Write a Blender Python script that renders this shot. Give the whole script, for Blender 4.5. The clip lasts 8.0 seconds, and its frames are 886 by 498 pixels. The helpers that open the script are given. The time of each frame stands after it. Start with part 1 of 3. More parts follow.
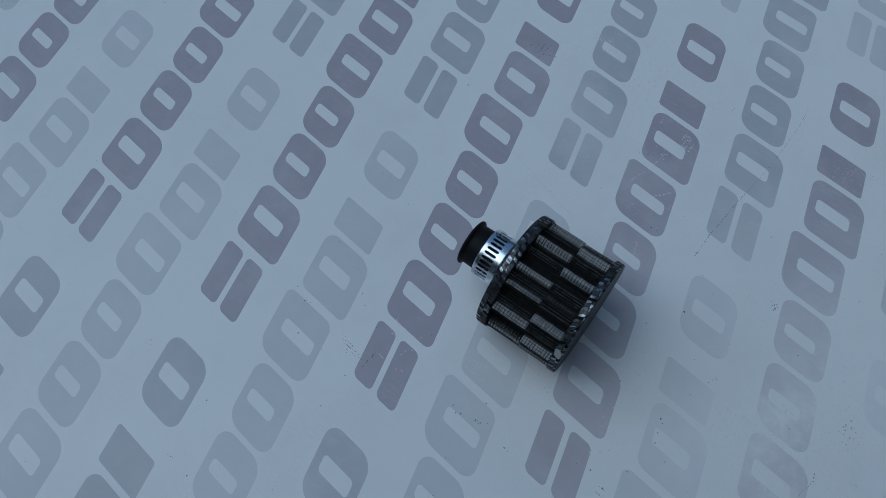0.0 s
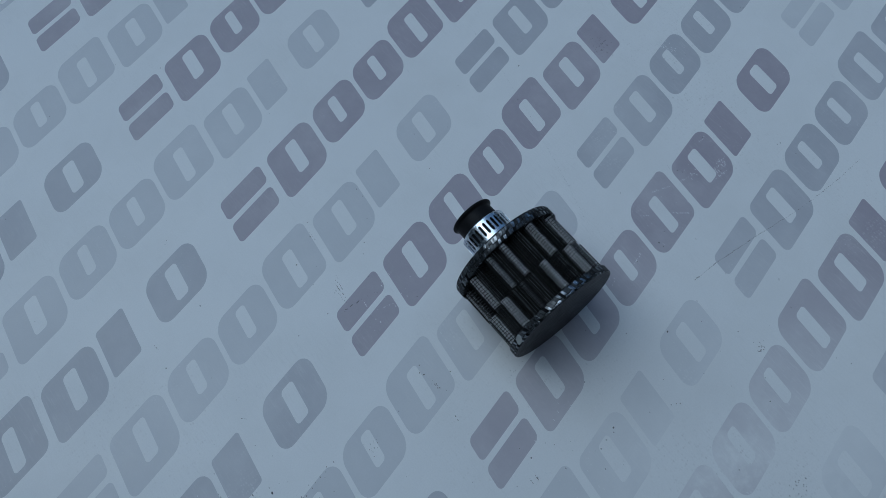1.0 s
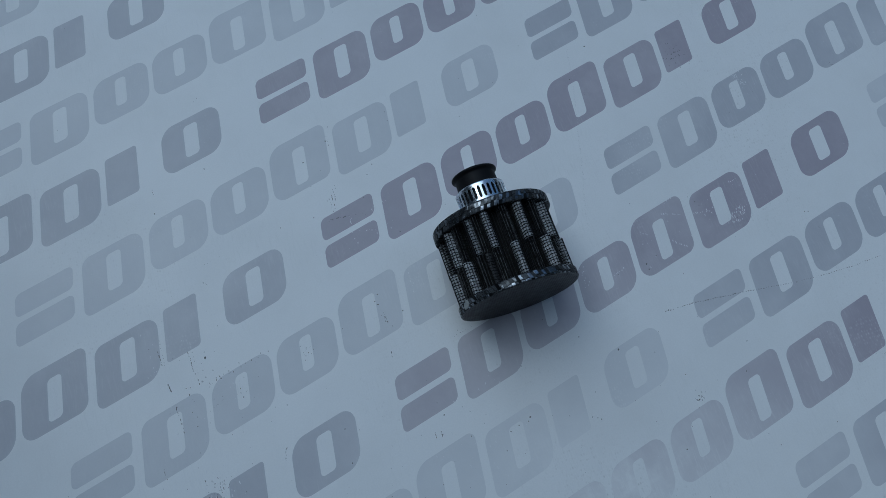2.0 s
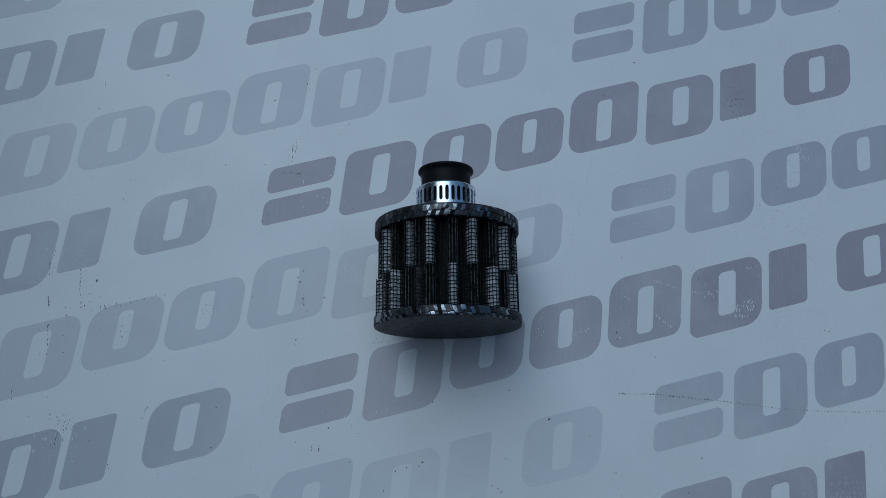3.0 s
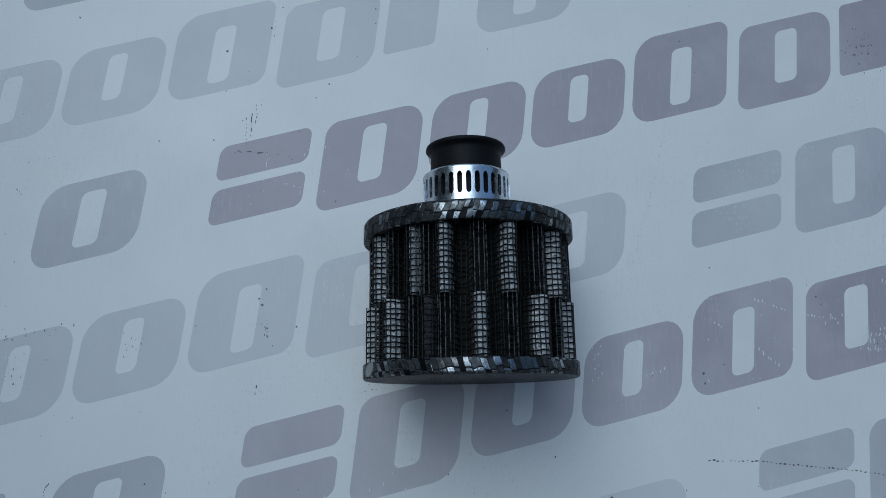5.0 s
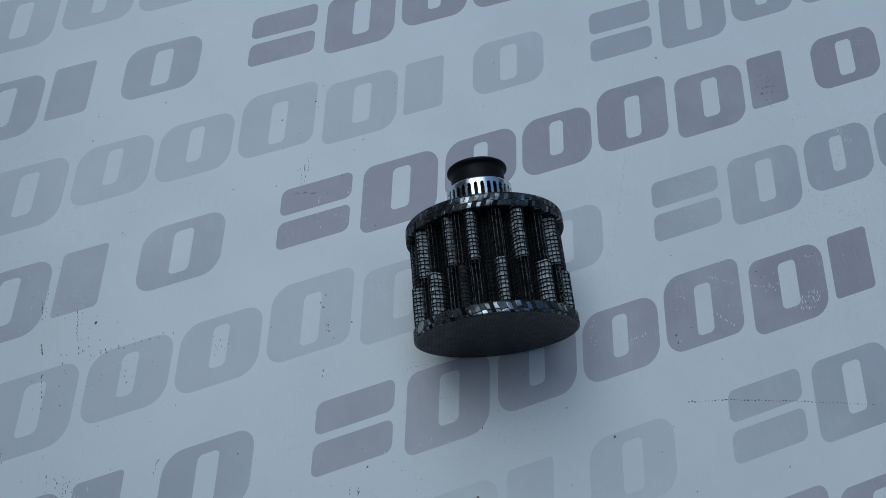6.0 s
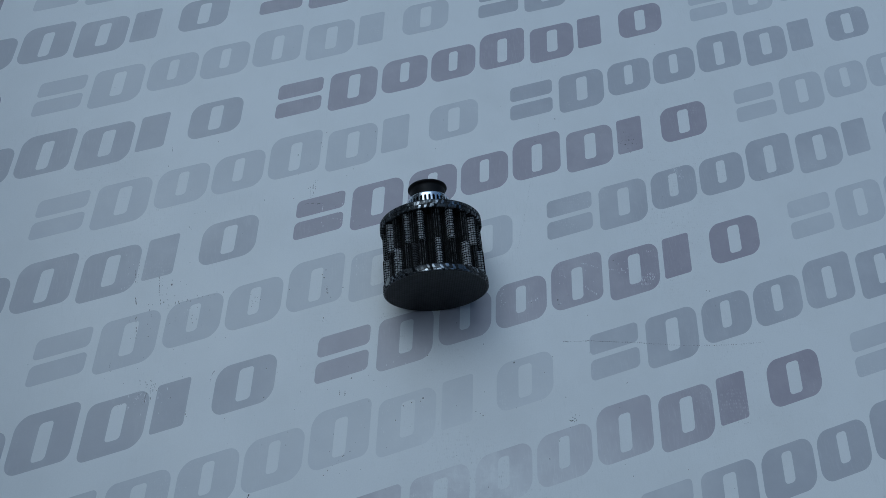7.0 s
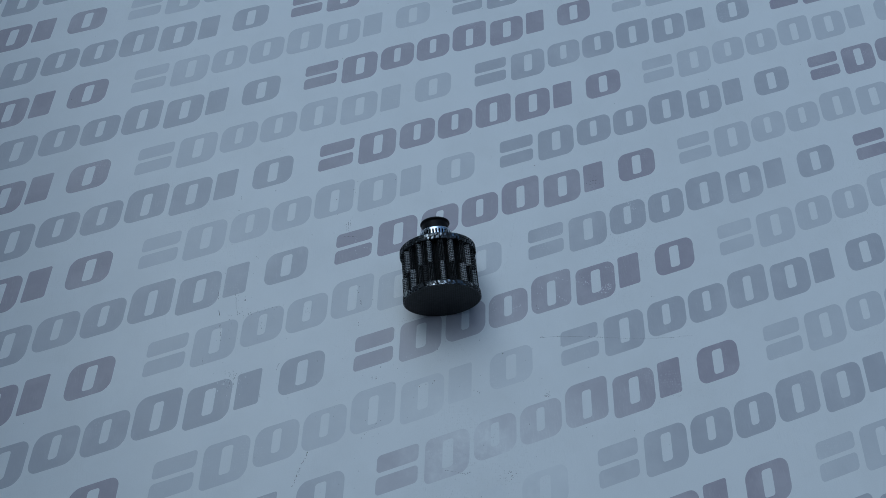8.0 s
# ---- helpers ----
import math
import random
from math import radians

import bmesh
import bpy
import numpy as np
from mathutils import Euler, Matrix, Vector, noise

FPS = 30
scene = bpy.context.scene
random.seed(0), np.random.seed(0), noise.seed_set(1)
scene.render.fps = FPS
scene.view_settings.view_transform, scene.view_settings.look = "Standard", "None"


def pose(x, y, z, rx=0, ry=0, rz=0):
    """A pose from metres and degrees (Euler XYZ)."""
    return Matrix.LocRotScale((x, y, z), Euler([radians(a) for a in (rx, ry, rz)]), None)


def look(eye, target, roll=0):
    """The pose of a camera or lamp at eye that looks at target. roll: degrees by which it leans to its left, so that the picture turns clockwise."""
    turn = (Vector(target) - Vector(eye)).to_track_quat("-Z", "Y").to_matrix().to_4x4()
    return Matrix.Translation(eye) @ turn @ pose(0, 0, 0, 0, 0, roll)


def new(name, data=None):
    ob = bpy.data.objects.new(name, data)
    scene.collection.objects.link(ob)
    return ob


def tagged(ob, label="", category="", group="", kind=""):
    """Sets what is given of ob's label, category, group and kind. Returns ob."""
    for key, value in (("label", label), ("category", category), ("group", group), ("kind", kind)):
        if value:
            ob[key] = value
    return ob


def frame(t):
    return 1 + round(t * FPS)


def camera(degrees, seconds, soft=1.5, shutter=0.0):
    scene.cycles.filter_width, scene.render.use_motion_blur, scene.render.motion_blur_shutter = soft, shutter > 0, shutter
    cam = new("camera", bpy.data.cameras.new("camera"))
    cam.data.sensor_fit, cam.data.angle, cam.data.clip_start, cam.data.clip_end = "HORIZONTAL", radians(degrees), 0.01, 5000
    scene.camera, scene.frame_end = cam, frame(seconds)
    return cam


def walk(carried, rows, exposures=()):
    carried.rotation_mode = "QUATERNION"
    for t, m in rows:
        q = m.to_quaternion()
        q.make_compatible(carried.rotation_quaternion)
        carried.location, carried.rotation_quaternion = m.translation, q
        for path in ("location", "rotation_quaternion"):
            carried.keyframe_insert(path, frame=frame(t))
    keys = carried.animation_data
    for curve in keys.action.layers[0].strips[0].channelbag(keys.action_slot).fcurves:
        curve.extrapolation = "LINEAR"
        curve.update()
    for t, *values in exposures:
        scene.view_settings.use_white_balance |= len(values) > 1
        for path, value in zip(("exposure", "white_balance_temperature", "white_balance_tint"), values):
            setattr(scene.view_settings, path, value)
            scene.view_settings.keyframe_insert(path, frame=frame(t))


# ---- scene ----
cam = camera(61.62, 8.0, soft=0.6)
PATH = [
    (0, -0.0823, -0.0412, 0.3038, 24.88, 0.28, -66.97),
    (0.2, -0.0838, -0.0493, 0.3093, 23.41, 2.04, -63.85),
    (0.4, -0.0828, -0.0576, 0.3144, 23.03, 2.05, -60.92),
    (0.5, -0.0821, -0.0625, 0.3161, 23.00, 2.18, -59.46),
    (0.7, -0.0770, -0.0692, 0.3172, 23.26, 2.23, -57.01),
    (0.8, -0.0751, -0.0722, 0.3177, 23.39, 2.08, -55.58),
    (0.9, -0.0716, -0.0750, 0.3149, 23.16, 1.89, -53.93),
    (1, -0.0674, -0.0775, 0.3118, 22.85, 1.39, -52.52),
    (1.2, -0.0608, -0.0840, 0.3101, 22.34, 0.39, -48.97),
    (1.4, -0.0576, -0.0944, 0.3150, 21.92, -0.02, -43.79),
    (1.5, -0.0562, -0.0987, 0.3152, 21.29, -0.25, -40.87),
    (1.7, -0.0533, -0.0983, 0.3223, 19.66, -0.62, -37.56),
    (2.8, 0.0099, -0.1000, 0.2895, 16.02, -1.29, -15.75),
    (3, 0.0138, -0.0927, 0.2789, 15.20, -1.16, -14.04),
    (3.2, 0.0170, -0.0816, 0.2701, 13.83, -0.17, -13.40),
    (3.4, 0.0192, -0.0713, 0.2627, 13.09, -0.45, -13.07),
    (3.5, 0.0209, -0.0676, 0.2570, 12.16, -0.33, -13.13),
    (3.7, 0.0217, -0.0670, 0.2407, 11.41, 0.20, -13.10),
    (3.8, 0.0199, -0.0672, 0.2310, 11.16, -0.23, -13.09),
    (3.9, 0.0208, -0.0632, 0.2235, 10.33, -0.50, -13.37),
    (4, 0.0224, -0.0600, 0.2173, 10.15, -0.49, -13.91),
    (4.2, 0.0227, -0.0560, 0.2056, 10.48, -0.43, -14.18),
    (5.3, 0.0179, -0.0685, 0.2034, 13.70, -0.89, -14.34),
    (5.5, 0.0161, -0.0773, 0.2139, 14.81, -0.82, -14.95),
    (5.7, 0.0096, -0.0856, 0.2253, 17.00, -1.34, -16.62),
    (5.8, 0.0060, -0.0863, 0.2318, 18.03, -1.53, -17.52),
    (5.9, -0.0002, -0.0955, 0.2384, 20.59, -1.53, -18.20),
    (6, -0.0085, -0.1049, 0.2467, 21.86, -1.11, -18.61),
    (6.2, -0.0130, -0.1144, 0.2623, 22.66, -1.29, -19.37),
    (6.3, -0.0163, -0.1195, 0.2721, 23.21, -2.38, -19.60),
    (6.4, -0.0152, -0.1284, 0.2837, 24.14, -2.82, -19.04),
    (6.5, -0.0151, -0.1349, 0.2943, 24.98, -3.47, -18.80),
    (6.7, -0.0183, -0.1550, 0.3186, 26.44, -3.36, -18.63),
    (6.8, -0.0209, -0.1681, 0.3295, 26.48, -3.30, -18.18),
    (6.9, -0.0238, -0.1750, 0.3439, 25.92, -2.89, -17.83),
    (7, -0.0253, -0.1819, 0.3557, 25.98, -2.80, -18.28),
    (7.2, -0.0240, -0.1975, 0.3798, 27.22, -1.06, -19.40),
    (7.4, -0.0221, -0.2094, 0.3989, 28.17, -0.55, -19.58),
    (7.5, -0.0193, -0.2151, 0.4067, 28.08, -0.69, -19.62),
    (7.7, -0.0247, -0.2224, 0.4294, 27.47, -1.62, -19.82),
    (7.8, -0.0273, -0.2290, 0.4422, 27.73, -1.58, -19.51),
    (7.9, -0.0308, -0.2318, 0.4542, 27.68, -1.25, -19.06),
    (8, -0.0340, -0.2363, 0.4666, 27.58, -0.47, -18.55),
]
EXPOSURES = [
    (0, -0.29, 5010, -5), (1.5, -0.30, 5010, -5), (3, -0.35, 4970, -5), (3.5, -0.18, 5070, -5), (4, -0.27, 5030, -5), (5.5, 0.11, 5350, -5), (6, -0.08, 5230, -5), (6.5, -0.05, 5210, -5), (7, -0.27, 5060, -5), (8, -0.27, 4990, -5),
]
walk(cam, [(t, pose(x, y, z, rx, ry, rz)) for t, x, y, z, rx, ry, rz in PATH], EXPOSURES)

# ---- light: open sky within added unseen walls, brightest beyond the filter's neck ----
SUN_TURN, SUN_HEIGHT = 27.0, 60.0
world = bpy.data.worlds.new("sky")
world.use_nodes = True
scene.world = world
sky_nodes = world.node_tree.nodes
sky = sky_nodes.new("ShaderNodeTexSky")
sky.sky_type = "NISHITA"
sky.sun_disc = False
sky.sun_elevation = radians(SUN_HEIGHT)
sky.sun_rotation = radians(-SUN_TURN)
sky.air_density = 1.0
sky.dust_density = 3.0
sky.ozone_density = 1.0
world.node_tree.links.new(sky.outputs["Color"], sky_nodes["Background"].inputs["Color"])
sky_nodes["Background"].inputs["Strength"].default_value = 0.078
sun_data = bpy.data.lights.new("sun", "SUN")
sun_data.energy, sun_data.angle, sun_data.color = 0.98, radians(64), (0.95, 0.953, 1.0)
sun = new("sun", sun_data)
sun_from = Vector((-math.sin(radians(SUN_TURN)) * math.cos(radians(SUN_HEIGHT)), math.cos(radians(SUN_TURN)) * math.cos(radians(SUN_HEIGHT)), math.sin(radians(SUN_HEIGHT))))
sun.matrix_world = look(sun_from * 5, (0, 0, 0))


# ---- materials ----
class Nodes:
    """A small builder for a principled node material."""

    def __init__(self, name):
        self.mat = bpy.data.materials.new(name)
        self.mat.use_nodes = True
        self.tree = self.mat.node_tree
        self.bsdf = self.tree.nodes["Principled BSDF"]

    def node(self, kind, **values):
        made = self.tree.nodes.new(kind)
        for key, value in values.items():
            made.inputs[key].default_value = value
        return made

    def link(self, a, b):
        self.tree.links.new(a, b)

    def place(self):
        return self.tree.nodes.new("ShaderNodeNewGeometry").outputs["Position"]

    def own(self):
        return self.tree.nodes.new("ShaderNodeTexCoord").outputs["Object"]

    def uv(self):
        return self.tree.nodes.new("ShaderNodeTexCoord").outputs["UV"]

    def math(self, operation, a, b=0.0, c=0.0):
        made = self.tree.nodes.new("ShaderNodeMath")
        made.operation = operation
        for n, value in enumerate((a, b, c)):
            if isinstance(value, (int, float)):
                made.inputs[n].default_value = value
            else:
                self.link(value, made.inputs[n])
        return made.outputs[0]

    def noise(self, where, scale, detail=4.0, rough=0.55):
        made = self.node("ShaderNodeTexNoise", Scale=scale, Detail=detail, Roughness=rough)
        self.link(where, made.inputs["Vector"])
        return made.outputs["Fac"]

    def cells(self, where, scale, feature="F1"):
        made = self.node("ShaderNodeTexVoronoi", Scale=scale)
        made.feature = feature
        self.link(where, made.inputs["Vector"])
        return made

    def ramp(self, value, low, high, a=0.0, b=1.0):
        made = self.node("ShaderNodeMapRange")
        made.inputs["From Min"].default_value, made.inputs["From Max"].default_value = low, high
        made.inputs["To Min"].default_value, made.inputs["To Max"].default_value = a, b
        self.link(value, made.inputs["Value"])
        return made.outputs["Result"]

    def mix(self, factor, a, b):
        made = self.tree.nodes.new("ShaderNodeMix")
        made.data_type = "RGBA"
        for socket, value in ((made.inputs[0], factor), (made.inputs[6], a), (made.inputs[7], b)):
            if isinstance(value, (int, float)):
                socket.default_value = value
            elif isinstance(value, tuple):
                socket.default_value = (*value, 1)
            else:
                self.link(value, socket)
        return made.outputs[2]

    def color(self, value):
        if isinstance(value, tuple):
            self.bsdf.inputs["Base Color"].default_value = (*value, 1)
        else:
            self.link(value, self.bsdf.inputs["Base Color"])

    def gloss(self, value, metal=0.0, ior=1.45):
        self.bsdf.inputs["Metallic"].default_value = metal
        self.bsdf.inputs["IOR"].default_value = ior
        if isinstance(value, (int, float)):
            self.bsdf.inputs["Roughness"].default_value = value
        else:
            self.link(value, self.bsdf.inputs["Roughness"])

    def bump(self, height, depth, strength=1.0):
        made = self.node("ShaderNodeBump", Strength=strength, Distance=depth)
        self.link(height, made.inputs["Height"])
        self.link(made.outputs["Normal"], self.bsdf.inputs["Normal"])


SHEET = (0.84, 0.84, 0.83)


def along_weave(n, where, across, along):
    """Places turned so that y runs with the weave, then scaled."""
    turned, scaled = n.node("ShaderNodeMapping"), n.node("ShaderNodeMapping")
    turned.inputs["Rotation"].default_value = (0, 0, radians(14))
    scaled.inputs["Scale"].default_value = (across, along, 1)
    n.link(where, turned.inputs["Vector"])
    n.link(turned.outputs[0], scaled.inputs["Vector"])
    return scaled.outputs[0]


def weave_dots(n, where):
    """The weave under the coating: rows of small upright dimples, turned a little against the print. 1 in a dimple."""
    cell = n.cells(along_weave(n, where, 900, 560), 1.0)
    cell.inputs["Randomness"].default_value = 0.45
    return n.ramp(cell.outputs["Distance"], 0.12, 0.42, 1.0, 0.0)


def weave_streaks(n, where):
    """Faint lines along the weave, in patches. 0 where there are none."""
    lines = n.noise(along_weave(n, where, 1300, 130), 1.0, 3, 0.6)
    patch = n.ramp(n.noise(where, 17, 4, 0.6), 0.42, 0.66)
    return n.math("MULTIPLY", n.ramp(lines, 0.52, 0.72), patch)


def coarse_patch(n, where):
    """1 in the stretch of the sheet whose coating has worn down to the weave."""
    away = n.tree.nodes.new("ShaderNodeVectorMath")
    away.operation = "DISTANCE"
    away.inputs[1].default_value = (0.017, -0.158, 0.0)
    n.link(where, away.inputs[0])
    return n.math("MULTIPLY", n.ramp(away.outputs["Value"], 0.015, 0.06, 1.0, 0.0), n.ramp(n.noise(where, 30, 4), 0.3, 0.6, 0.4, 1.0))


def sheet_relief(n, where, dots):
    """Height of the coated weave, with slow waves in it."""
    patchy = n.math("ADD", n.ramp(n.noise(where, 9, 3), 0.44, 0.70, 0.08, 0.5), coarse_patch(n, where))
    slow = n.noise(where, 14, 2)
    grain = n.noise(where, 1900, 3)
    fine = n.math("ADD", n.math("MULTIPLY", dots, -0.085), n.math("MULTIPLY", grain, 0.07))
    return n.math("ADD", n.math("MULTIPLY", fine, patchy), n.math("MULTIPLY", slow, 2.0))


def sheet_material():
    n = Nodes("coated_sheet")
    where = n.place()
    dots = weave_dots(n, where)
    grime = n.ramp(n.noise(where, 22, 6, 0.65), 0.45, 0.8)
    cloud = n.ramp(n.noise(where, 5, 3), 0.35, 0.7)
    base = n.mix(n.math("MULTIPLY", cloud, 0.35), SHEET, (0.77, 0.775, 0.78))
    base = n.mix(n.math("MULTIPLY", grime, 0.32), base, (0.66, 0.655, 0.63))
    lodged = n.math("MULTIPLY", dots, n.math("ADD", n.ramp(n.noise(where, 8, 5, 0.6), 0.52, 0.72), coarse_patch(n, where)))
    lodged = n.math("MULTIPLY", lodged, n.ramp(n.noise(where, 420, 2), 0.45, 0.7))
    base = n.mix(n.math("MULTIPLY", lodged, 0.45), base, (0.33, 0.31, 0.29))
    base = n.mix(n.math("MULTIPLY", weave_streaks(n, where), 0.18), base, (0.55, 0.56, 0.55))
    n.color(n.mix(n.ramp(n.noise(where, 1500, 4, 0.7), 0.3, 0.8, 0.0, 0.24), base, (0.60, 0.60, 0.59)))
    n.gloss(n.ramp(n.noise(where, 40, 4), 0.3, 0.7, 0.28, 0.42), ior=1.52)
    n.bump(sheet_relief(n, where, dots), 0.0007, 0.6)
    return n.mat


def ink_material(name, ink):
    """Print on the sheet, worn thin in patches and rubbed away in one broad place."""
    n = Nodes(name)
    where = n.place()
    dots = weave_dots(n, where)
    away = n.tree.nodes.new("ShaderNodeVectorMath")
    away.operation = "DISTANCE"
    away.inputs[1].default_value = (0.018, -0.165, 0.0)
    n.link(where, away.inputs[0])
    rubbed = n.ramp(away.outputs["Value"], 0.03, 0.138, 0.72, 0.0)
    rubbed = n.math("MULTIPLY", rubbed, n.ramp(n.noise(where, 16, 4), 0.3, 0.62, 0.5, 1.1))
    worn = n.ramp(n.noise(where, 11, 5, 0.6), 0.5, 0.78, 0.0, 0.34)
    worn = n.math("ADD", worn, n.math("MULTIPLY", n.ramp(n.noise(where, 75, 6, 0.7), 0.46, 0.72, 0.0, 0.26), n.math("ADD", coarse_patch(n, where), 0.3)))
    flecks = n.math("MULTIPLY", dots, n.ramp(n.noise(where, 24, 4, 0.6), 0.58, 0.8, 0.0, 0.55))
    scratch = n.math("MULTIPLY", n.ramp(n.noise(where, 900, 3, 0.6), 0.64, 0.72, 0.0, 0.5), n.ramp(n.noise(where, 26, 3), 0.5, 0.7))
    scratch = n.math("ADD", scratch, n.math("MULTIPLY", weave_streaks(n, where), 0.16))
    fade = n.math("MINIMUM", n.math("ADD", n.math("ADD", rubbed, worn), n.math("ADD", flecks, scratch)), 0.93)
    tone = n.mix(n.ramp(n.noise(where, 60, 4), 0.3, 0.75, 0.0, 0.3), ink, tuple(c * 0.84 for c in ink))
    tone = n.mix(n.ramp(n.noise(where, 1500, 4, 0.7), 0.3, 0.8, 0.0, 0.2), tone, tuple(c * 0.75 for c in ink))
    n.color(n.mix(fade, tone, SHEET))
    n.gloss(n.ramp(n.noise(where, 40, 4), 0.3, 0.7, 0.30, 0.44), ior=1.52)
    n.bump(sheet_relief(n, where, dots), 0.0007, 0.6)
    return n.mat


def carbon_rim_material():
    """Lacquered film with a leaning silver and black weave, two threads high; the silver ones shine."""
    n = Nodes("carbon_film")
    where = n.uv()
    bend = n.node("ShaderNodeTexNoise", Scale=300.0, Detail=2.0)
    n.link(where, bend.inputs["Vector"])
    shift = n.tree.nodes.new("ShaderNodeVectorMath")
    shift.operation = "MULTIPLY_ADD"
    shift.inputs[1].default_value = (0.0016, 0.0016, 0)
    n.link(bend.outputs["Color"], shift.inputs[0])
    n.link(where, shift.inputs[2])
    split = n.tree.nodes.new("ShaderNodeSeparateXYZ")
    n.link(shift.outputs[0], split.inputs[0])
    across = n.math("DIVIDE", n.math("ADD", split.outputs["X"], n.math("MULTIPLY", split.outputs["Y"], 0.36)), 0.00140)
    column = n.math("FLOOR", across)
    step = n.tree.nodes.new("ShaderNodeTexWhiteNoise")
    step.noise_dimensions = "1D"
    n.link(column, step.inputs["W"])
    up = n.math("ADD", n.math("DIVIDE", split.outputs["Y"], 0.0024), n.math("MULTIPLY", step.outputs["Value"], 0.35))
    row = n.math("FLOOR", up)
    odd = n.math("GREATER_THAN", n.math("FLOORED_MODULO", n.math("ADD", column, row), 2.0), 0.5)
    both = n.tree.nodes.new("ShaderNodeCombineXYZ")
    n.link(column, both.inputs[0])
    n.link(row, both.inputs[1])
    chance = n.tree.nodes.new("ShaderNodeTexWhiteNoise")
    chance.noise_dimensions = "2D"
    n.link(both.outputs[0], chance.inputs["Vector"])
    level = n.math("ADD", n.math("MULTIPLY", odd, n.ramp(chance.outputs["Value"], 0.0, 1.0, 0.15, 1.0)), n.math("MULTIPLY", n.math("POWER", chance.outputs["Value"], 1.5), 0.42))
    side = n.ramp(n.math("PINGPONG", n.math("FRACT", across), 0.5), 0.01, 0.10)
    end = n.ramp(n.math("PINGPONG", n.math("FRACT", up), 0.5), 0.02, 0.12)
    worn = n.ramp(n.noise(where, 500, 3), 0.34, 0.6, 0.35, 1.0)
    bright = n.math("MULTIPLY", n.math("MULTIPLY", n.math("MINIMUM", level, 1.0), worn), n.math("MULTIPLY", side, end))
    thread = n.noise(where, 2600, 2)
    n.color(n.mix(bright, (0.004, 0.0046, 0.0055), n.mix(thread, (0.34, 0.36, 0.38), (0.70, 0.73, 0.76))))
    n.gloss(n.ramp(thread, 0.3, 0.7, 0.18, 0.28), ior=1.5)
    n.bsdf.inputs["Specular IOR Level"].default_value = 0.04
    n.bsdf.inputs["Specular Tint"].default_value = (0.03, 0.032, 0.036, 1)
    n.bsdf.inputs["Coat Weight"].default_value = 0.05
    n.bsdf.inputs["Coat Roughness"].default_value = 0.16
    n.link(n.ramp(bright, 0.02, 0.3, 0.0, 0.95), n.bsdf.inputs["Metallic"])
    tangent = n.tree.nodes.new("ShaderNodeTangent")
    tangent.direction_type = "UV_MAP"
    tangent.uv_map = "UVMap"
    n.link(tangent.outputs["Tangent"], n.bsdf.inputs["Tangent"])
    n.bsdf.inputs["Anisotropic"].default_value = 0.85
    n.bsdf.inputs["Anisotropic Rotation"].default_value = 0.25
    n.bump(n.math("ADD", bright, n.math("MULTIPLY", thread, 0.3)), 0.00008, 0.5)
    return n.mat


def carbon_face_material():
    """Dark lacquered film with upright ribs crossed by a faint twill."""
    n = Nodes("carbon_face")
    where = n.uv()
    split = n.tree.nodes.new("ShaderNodeSeparateXYZ")
    n.link(where, split.inputs[0])
    ribs = n.math("DIVIDE", split.outputs["X"], 0.00118)
    row = n.math("FLOOR", ribs)
    step = n.tree.nodes.new("ShaderNodeTexWhiteNoise")
    step.noise_dimensions = "1D"
    n.link(row, step.inputs["W"])
    along = n.math("ADD", n.math("DIVIDE", split.outputs["Y"], 0.0026), n.math("ADD", n.math("MULTIPLY", row, 0.5), n.math("MULTIPLY", step.outputs["Value"], 0.3)))
    twill = n.math("PINGPONG", n.math("FRACT", along), 0.5)
    rib = n.math("PINGPONG", n.math("FRACT", ribs), 0.5)
    weave = n.math("ADD", n.math("MULTIPLY", twill, 0.45), n.ramp(rib, 0.05, 0.3, 0.0, 0.7))
    n.color(n.mix(n.ramp(weave, 0.2, 0.9), (0.003, 0.004, 0.0045), (0.018, 0.022, 0.024)))
    n.gloss(n.ramp(n.noise(where, 300, 4), 0.3, 0.7, 0.34, 0.48), ior=1.5)
    n.bsdf.inputs["Specular IOR Level"].default_value = 0.16
    n.bump(n.math("ADD", weave, n.math("MULTIPLY", n.noise(where, 160, 3), 0.6)), 0.00012, 0.6)
    return n.mat


def rubber_material():
    n = Nodes("black_rubber")
    where = n.own()
    n.color(n.mix(n.noise(where, 300, 5), (0.006, 0.006, 0.007), (0.014, 0.0145, 0.016)))
    n.gloss(n.ramp(n.noise(where, 900, 4), 0.3, 0.7, 0.42, 0.6))
    n.bsdf.inputs["Specular IOR Level"].default_value = 0.16
    n.bump(n.noise(where, 2500, 3), 0.00005, 0.4)
    return n.mat


def zinc_material():
    n = Nodes("zinc_plated_steel")
    where = n.own()
    n.color(n.mix(n.noise(where, 220, 5), (0.66, 0.72, 0.78), (0.82, 0.87, 0.92)))
    n.gloss(n.ramp(n.noise(where, 500, 4), 0.3, 0.7, 0.19, 0.30), metal=1.0)
    n.bump(n.noise(where, 1500, 3), 0.00004, 0.4)
    return n.mat


